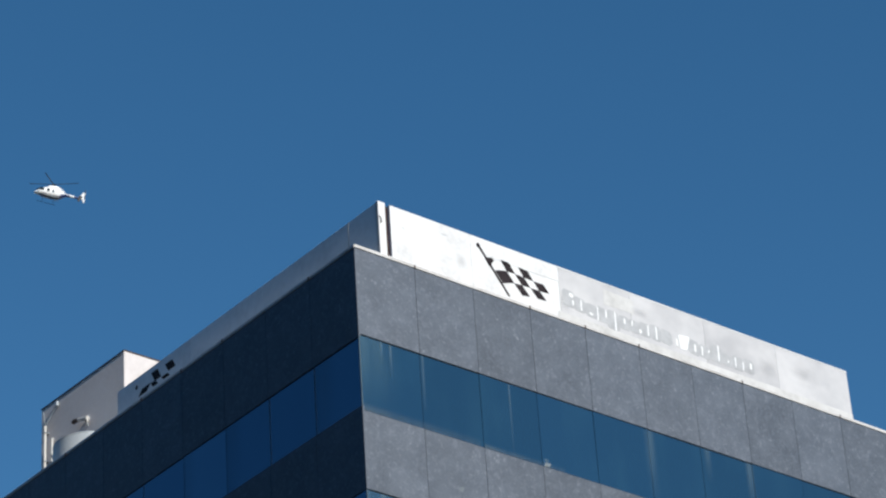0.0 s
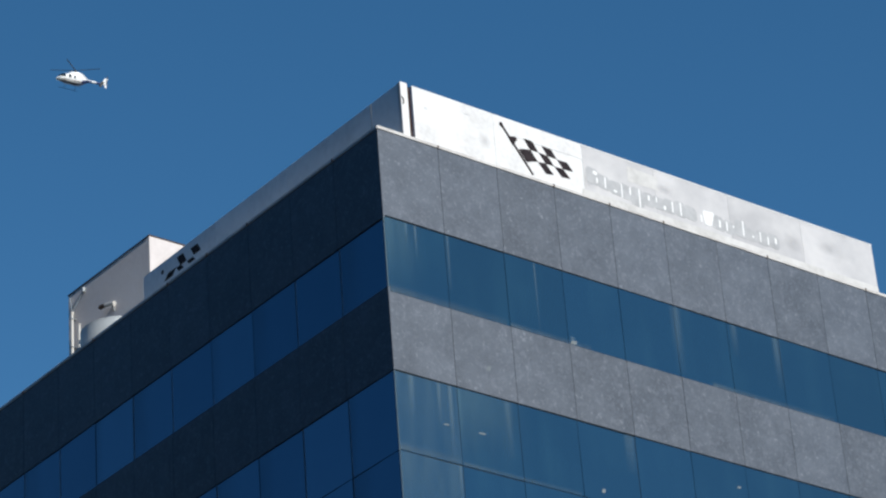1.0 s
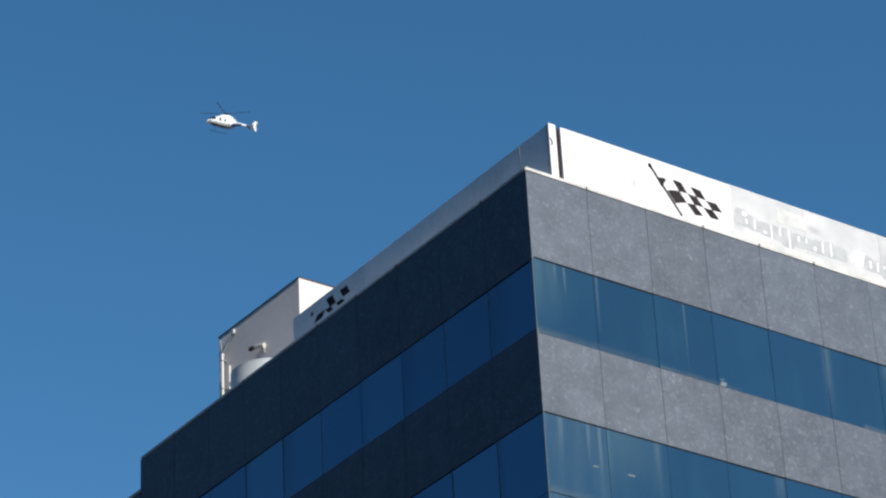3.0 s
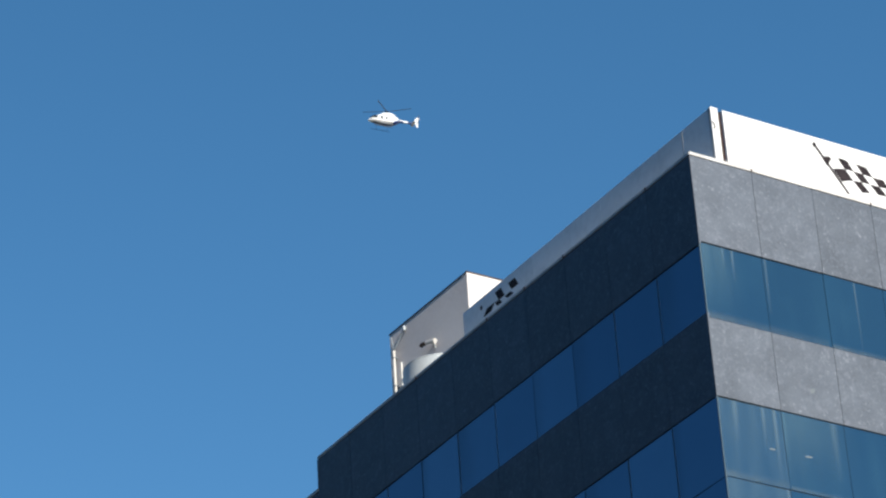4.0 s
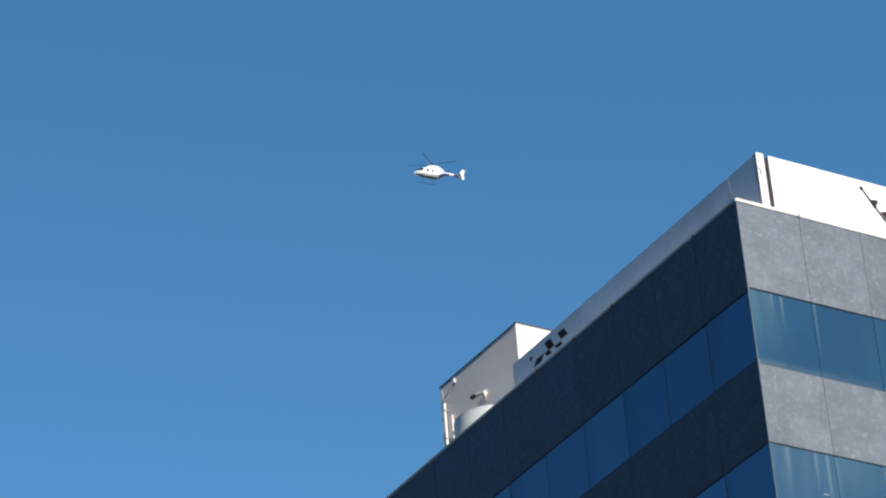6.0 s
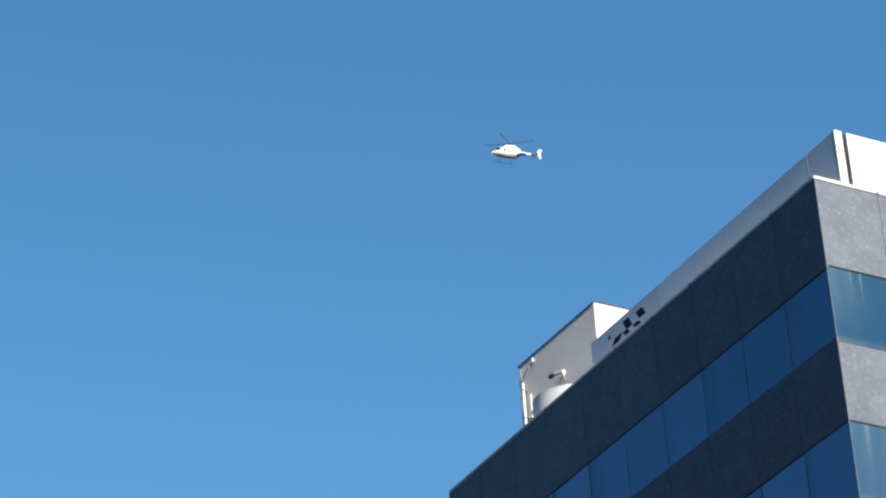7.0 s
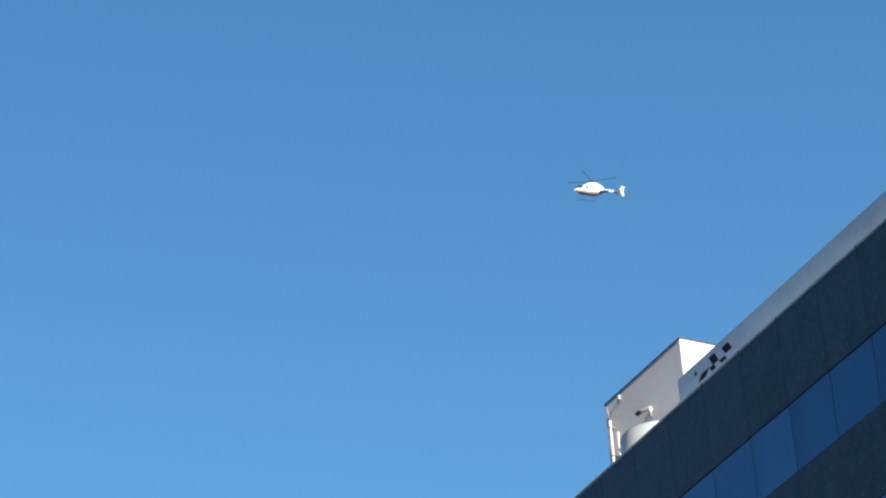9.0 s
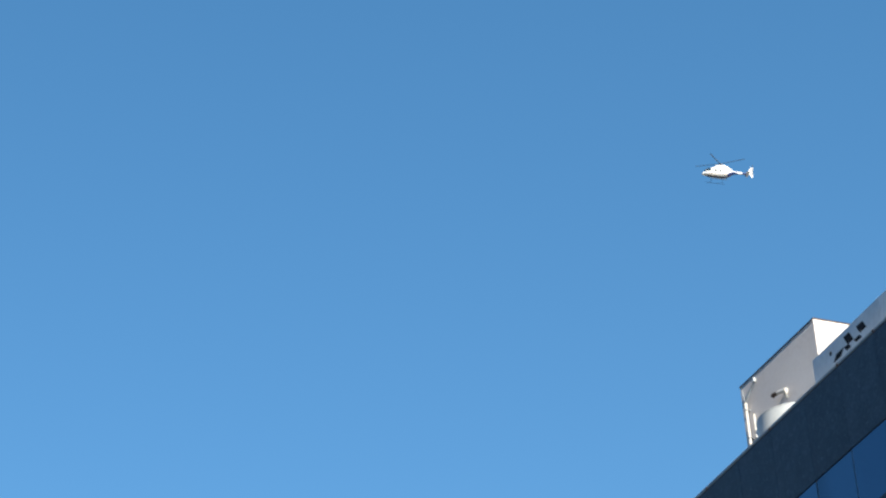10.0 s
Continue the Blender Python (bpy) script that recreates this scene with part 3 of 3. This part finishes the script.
for a, b, mat in ((1.01, 3.2, SIGN_WHITE), (3.204, 5.70, SIGN_WHITE), (5.704, 7.83, SIGN_WORN), (7.834, 10.1, SIGN_WORN), (10.104, 12.4, SIGN_WORN), (12.404, S_END, SIGN_WORN)):
    part("sign_panel", boxes((a, b, SY, SY + 0.09, 0.004, SH), bevel=0.005), mat, sign, "clean white panel" if mat is SIGN_WHITE else "weathered grey-white panel")
part("foot_rail", boxes((5.62, S_END, SY - 0.012, SY - 0.001, 0.006, 0.16), bevel=0.003), FOOT, sign, "paler strip along the foot")
part("top_strip", boxes((5.62, S_END, SY - 0.006, SY - 0.0005, SH - 0.03, SH - 0.002)), SIGN_WHITE, sign)
part("cover_strip", slab(bmesh.new(), [(3.68, 0.90), (3.66, 1.24), (5.70, 1.22), (5.70, 0.93)], to_front, 0.006), SIGN_WHITE, sign, "painted-over strip")
flag(sign, lambda x, z, proud=0.0: to_front(x + 0.03, z + 0.035, proud))
shape = random.Random(11)
for x, low, top in ((5.96, 0.36, 0.80), (6.28, 0.32, 0.70), (6.62, 0.28, 0.64), (6.94, 0.27, 0.66), (7.26, 0.16, 0.66), (7.58, 0.26, 0.62), (7.90, 0.28, 0.62), (8.22, 0.27, 0.64), (8.54, 0.27, 0.68),
                    (8.86, 0.28, 0.66), (9.72, 0.26, 0.66), (10.06, 0.26, 0.62), (10.42, 0.26, 0.74), (10.76, 0.27, 0.60), (11.10, 0.26, 0.64), (11.44, 0.27, 0.66)):
    half, soft_ = 0.185, 0.07
    edge = [(x - half, low + soft_), (x - half, top - soft_), (x - half + soft_, top), (x + half - soft_, top - shape.uniform(0, 0.05)), (x + half, top - soft_ - 0.03), (x + half, low + soft_),
            (x + half - soft_, low), (x - half + soft_, low + shape.uniform(0, 0.03))]
    part("letter_shadow", slab(bmesh.new(), edge, to_front, 0.0025 + shape.uniform(0, 0.0015)), GHOST, sign, "grey ghost of removed lettering")
bars = ((6.04, 0.62, 0.74, 0.14), (6.08, 0.42, 0.58, 0.06), (6.32, 0.36, 0.66, 0.06), (6.60, 0.34, 0.42, 0.12), (6.80, 0.26, 0.64, 0.05), (7.05, 0.40, 0.62, 0.06), (7.32, 0.16, 0.66, 0.06),
        (7.60, 0.42, 0.58, 0.07), (7.83, 0.44, 0.60, 0.05), (8.07, 0.32, 0.44, 0.09), (8.31, 0.32, 0.62, 0.06), (8.56, 0.30, 0.66, 0.06), (9.18, 0.32, 0.54, 0.07), (9.75, 0.34, 0.56, 0.07), (9.97, 0.31, 0.58, 0.06),
        (10.18, 0.44, 0.54, 0.05), (10.49, 0.32, 0.75, 0.06), (10.78, 0.36, 0.44, 0.06), (11.02, 0.32, 0.60, 0.05), (11.26, 0.30, 0.54, 0.05), (11.51, 0.40, 0.58, 0.08))
for x, z0, z1, wide in bars:
    part("letter_bar", slab(bmesh.new(), [(x - wide / 2, z0 + 0.03), (x - wide / 2 + 0.01, z1 - 0.02), (x, z1), (x + wide / 2, z1 - 0.04), (x + wide / 2 - 0.012, z0 + 0.02), (x, z0)], to_front, 0.007), LETTER, sign)
part("bare_patch", slab(bmesh.new(), [(9.28, 0.29), (9.24, 0.58), (9.27, 0.66), (9.57, 0.69), (9.60, 0.64), (9.49, 0.33), (9.42, 0.29)], to_front, 0.007), LETTER, sign, "bright white bare patch")

part("repair_patch", slab(bmesh.new(), [(7.02, 0.76), (7.04, 1.16), (7.94, 1.13), (7.93, 0.78)], to_front, 0.002), FOOT, sign, "paler repainted patch")
for x, z, wide, high in ((2.47, 1.07, 0.26, 0.07), (2.92, 0.54, 0.42, 0.50), (1.35, 0.86, 0.16, 0.10), (5.86, 0.42, 0.5, 0.5), (12.1, 0.62, 0.7, 0.55), (13.3, 0.8, 0.9, 0.5), (8.1, 0.86, 0.7, 0.3)):
    part("smudge", film(x - wide / 2, x + wide / 2, SY - 0.0035, z - high / 2, z + high / 2), SMUDGE, sign, "soft grey smudge on the paint")

side_sign = thing("side_sign", pose(0, 0, ROOF), "dull white metal sign board with chequered flag in shade", "sign")
for a, b in ((SY + 0.01, 1.05), (1.054, 4.2), (4.204, 7.0), (7.004, 10.03)):
    part("sign_panel", boxes((SX, SX + 0.08, a + 0.115 * (a < 0), b, -0.10, SH - 0.01), bevel=0.004), SIGN_SHEET, side_sign)
side_flag(side_sign)
part("seam_strip", boxes((SX - 0.004, SX - 0.0005, 1.035, 1.07, 0.02, SH - 0.012)), PALE_TRIM, side_sign, "pale seam strip")
for y in (1.2, 4.2, 7.0, 9.6):
    part("brace", pipes([(SX + 0.1, y, 1.1), (SX + 0.9, y, -0.16)], 0.03, 8), STEEL, side_sign)

# ---- helicopter, nose along local -x ----
HELI = Vector(EYE) + Vector((0.44566, 0.71933, 0.53288)) * 585
heli = thing("helicopter", Matrix.Translation(HELI) @ pose(0, 0, 0, 12, 3.5, -12), "white helicopter with dark blue belly flying under clear sky", "helicopter")
part("fuselage", rings(bmesh.new(), [(-3.75, 0.05, 0.05, -0.50, 2), (-3.55, 0.40, 0.24, -0.46, 2.2), (-3.0, 0.68, 0.50, -0.28, 2.4), (-2.2, 0.82, 0.85, -0.02, 2.6), (-1.2, 0.88, 1.02, 0.08, 2.8),
     (0.2, 0.88, 1.05, 0.1, 2.8), (1.2, 0.84, 0.95, 0.15, 2.8), (1.9, 0.66, 0.72, 0.28, 2.5), (2.5, 0.40, 0.42, 0.40, 2.2), (3.0, 0.26, 0.27, 0.45, 2)]), HELI_WHITE, heli, smooth=True)
part("belly", rings(bmesh.new(), [(-3.4, 0.25, 0.07, -0.56, 2), (-3.0, 0.36, 0.08, -0.68, 2.4), (-2.0, 0.46, 0.11, -0.82, 2.6), (0.2, 0.46, 0.11, -0.88, 2.8), (1.3, 0.42, 0.11, -0.76, 2.8),
     (2.0, 0.42, 0.11, -0.38, 2.4), (2.6, 0.20, 0.08, 0.0, 2)]), HELI_BLUE, heli, "dark blue belly", smooth=True)
part("stripe", rings(bmesh.new(), [(-3.64, 0.30, 0.05, -0.46, 2), (-3.0, 0.68, 0.05, -0.44, 2.4), (-2.0, 0.83, 0.05, -0.44, 2.6), (0.2, 0.89, 0.05, -0.45, 2.8), (1.2, 0.845, 0.05, -0.4, 2.8)]), HELI_RED, heli, "red-brown stripe")
part("engine_cowling", rings(bmesh.new(), [(-1.5, 0.2, 0.1, 1.0, 2), (-0.9, 0.5, 0.42, 1.16, 2.6), (0.6, 0.60, 0.52, 1.22, 3.0), (1.5, 0.54, 0.48, 1.12, 3.0), (2.2, 0.34, 0.26, 0.9, 2.4), (2.5, 0.1, 0.1, 0.8, 2)]), HELI_WHITE, heli, smooth=True)
for side in (-1, 1):
    part("cockpit_window", boxes((-2.75, -2.0, side * 0.80 - 0.05, side * 0.80 + 0.05, 0.05, 0.55), bevel=0.04), HELI_GLASS, heli, "dark cockpit side window")
    part("cabin_window", boxes((-1.45, -0.85, side * 0.87 - 0.03, side * 0.87 + 0.03, 0.02, 0.62), bevel=0.02), HELI_GLASS, heli)
    part("cabin_window", boxes((-0.35, 0.05, side * 0.87 - 0.03, side * 0.87 + 0.03, 0.02, 0.62), bevel=0.02), HELI_GLASS, heli)
    skid = part("skid", pipes([(-2.6, side * 1.2, -1.55), (-2.3, side * 1.2, -1.68), (1.2, side * 1.2, -1.68)], 0.038, 10), ROTOR, heli)
    for x in (-1.6, 0.7):
        part("skid_strut", pipes([(x, side * 0.6, -0.9), (x, side * 1.2, -1.66)], 0.03, 8), ROTOR, skid)
part("windscreen", rings(bmesh.new(), [(-3.3, 0.45, 0.2, 0.02, 2), (-3.0, 0.62, 0.28, 0.2, 2.2), (-2.55, 0.74, 0.3, 0.45, 2.4)]), HELI_GLASS, heli, smooth=True)
part("tail_boom", rings(bmesh.new(), [(2.0, 0.42, 0.42, 0.4, 2), (3.0, 0.28, 0.3, 0.45, 2), (4.6, 0.20, 0.22, 0.5, 2), (6.4, 0.13, 0.15, 0.55, 2)]), HELI_WHITE, heli, smooth=True)
part("rear_cowl", rings(bmesh.new(), [(1.25, 0.80, 0.62, -0.12, 2.8), (1.9, 0.665, 0.56, 0.08, 2.5), (2.5, 0.41, 0.38, 0.33, 2.2), (3.0, 0.285, 0.28, 0.42, 2)]), HELI_BLUE, heli, "dark blue rear fuselage", smooth=True)
part("boom_band", rings(bmesh.new(), [(3.0, 0.29, 0.28, 0.42, 2), (3.5, 0.268, 0.27, 0.45, 2)]), HELI_BLUE, heli, "dark blue band", smooth=True)
part("boom_band", rings(bmesh.new(), [(4.5, 0.225, 0.24, 0.49, 2), (5.5, 0.182, 0.195, 0.525, 2)]), HELI_BLUE, heli, "dark blue band", smooth=True)
part("stabiliser", boxes((5.4, 5.9, -1.2, 1.2, 0.5, 0.56), bevel=0.02), HELI_BLUE, heli)
bm = slab(bmesh.new(), [(5.5, 0.55), (6.2, 1.9), (6.85, 1.9), (6.65, 1.1), (6.75, 0.4)], lambda x, z, d: (x, 0.05 - d * 16, z))
part("tail_fin", bm, HELI_WHITE, heli, "white tail fin")
part("lower_fin", slab(bmesh.new(), [(5.1, 0.55), (5.6, 0.55), (5.35, -0.65), (4.95, -0.65)], lambda x, z, d: (x, -1.16 - d * 13, z)), ROTOR, heli, "dark end plate")
part("tail_skid", slab(bmesh.new(), [(6.1, 0.5), (6.6, 0.5), (6.75, -0.15), (6.45, -0.15)], lambda x, z, d: (x, 0.04 - d * 13, z)), HELI_WHITE, heli)
part("tail_rotor", boxes((6.55, 6.67, -0.14, -0.10, 0.55, 2.45), bevel=0.01), ROTOR, heli)
mast = part("mast", pipes([(0, 0, 1.4), (0, 0, 2.0)], 0.11, 12), ROTOR, heli)
part("rotor_hub", pipes([(0, 0, 1.93), (0, 0, 2.08)], 0.28, 12), ROTOR, mast)
blade = mesh_of("rotor_blade", boxes((0.3, 5.2, -0.10, 0.10, -0.018, 0.018), bevel=0.008), ROTOR)
for k in range(4):
    piece("rotor_blade", blade, mast, pose(0, 0, 2.02, 0, -3, 90 * k + 52))
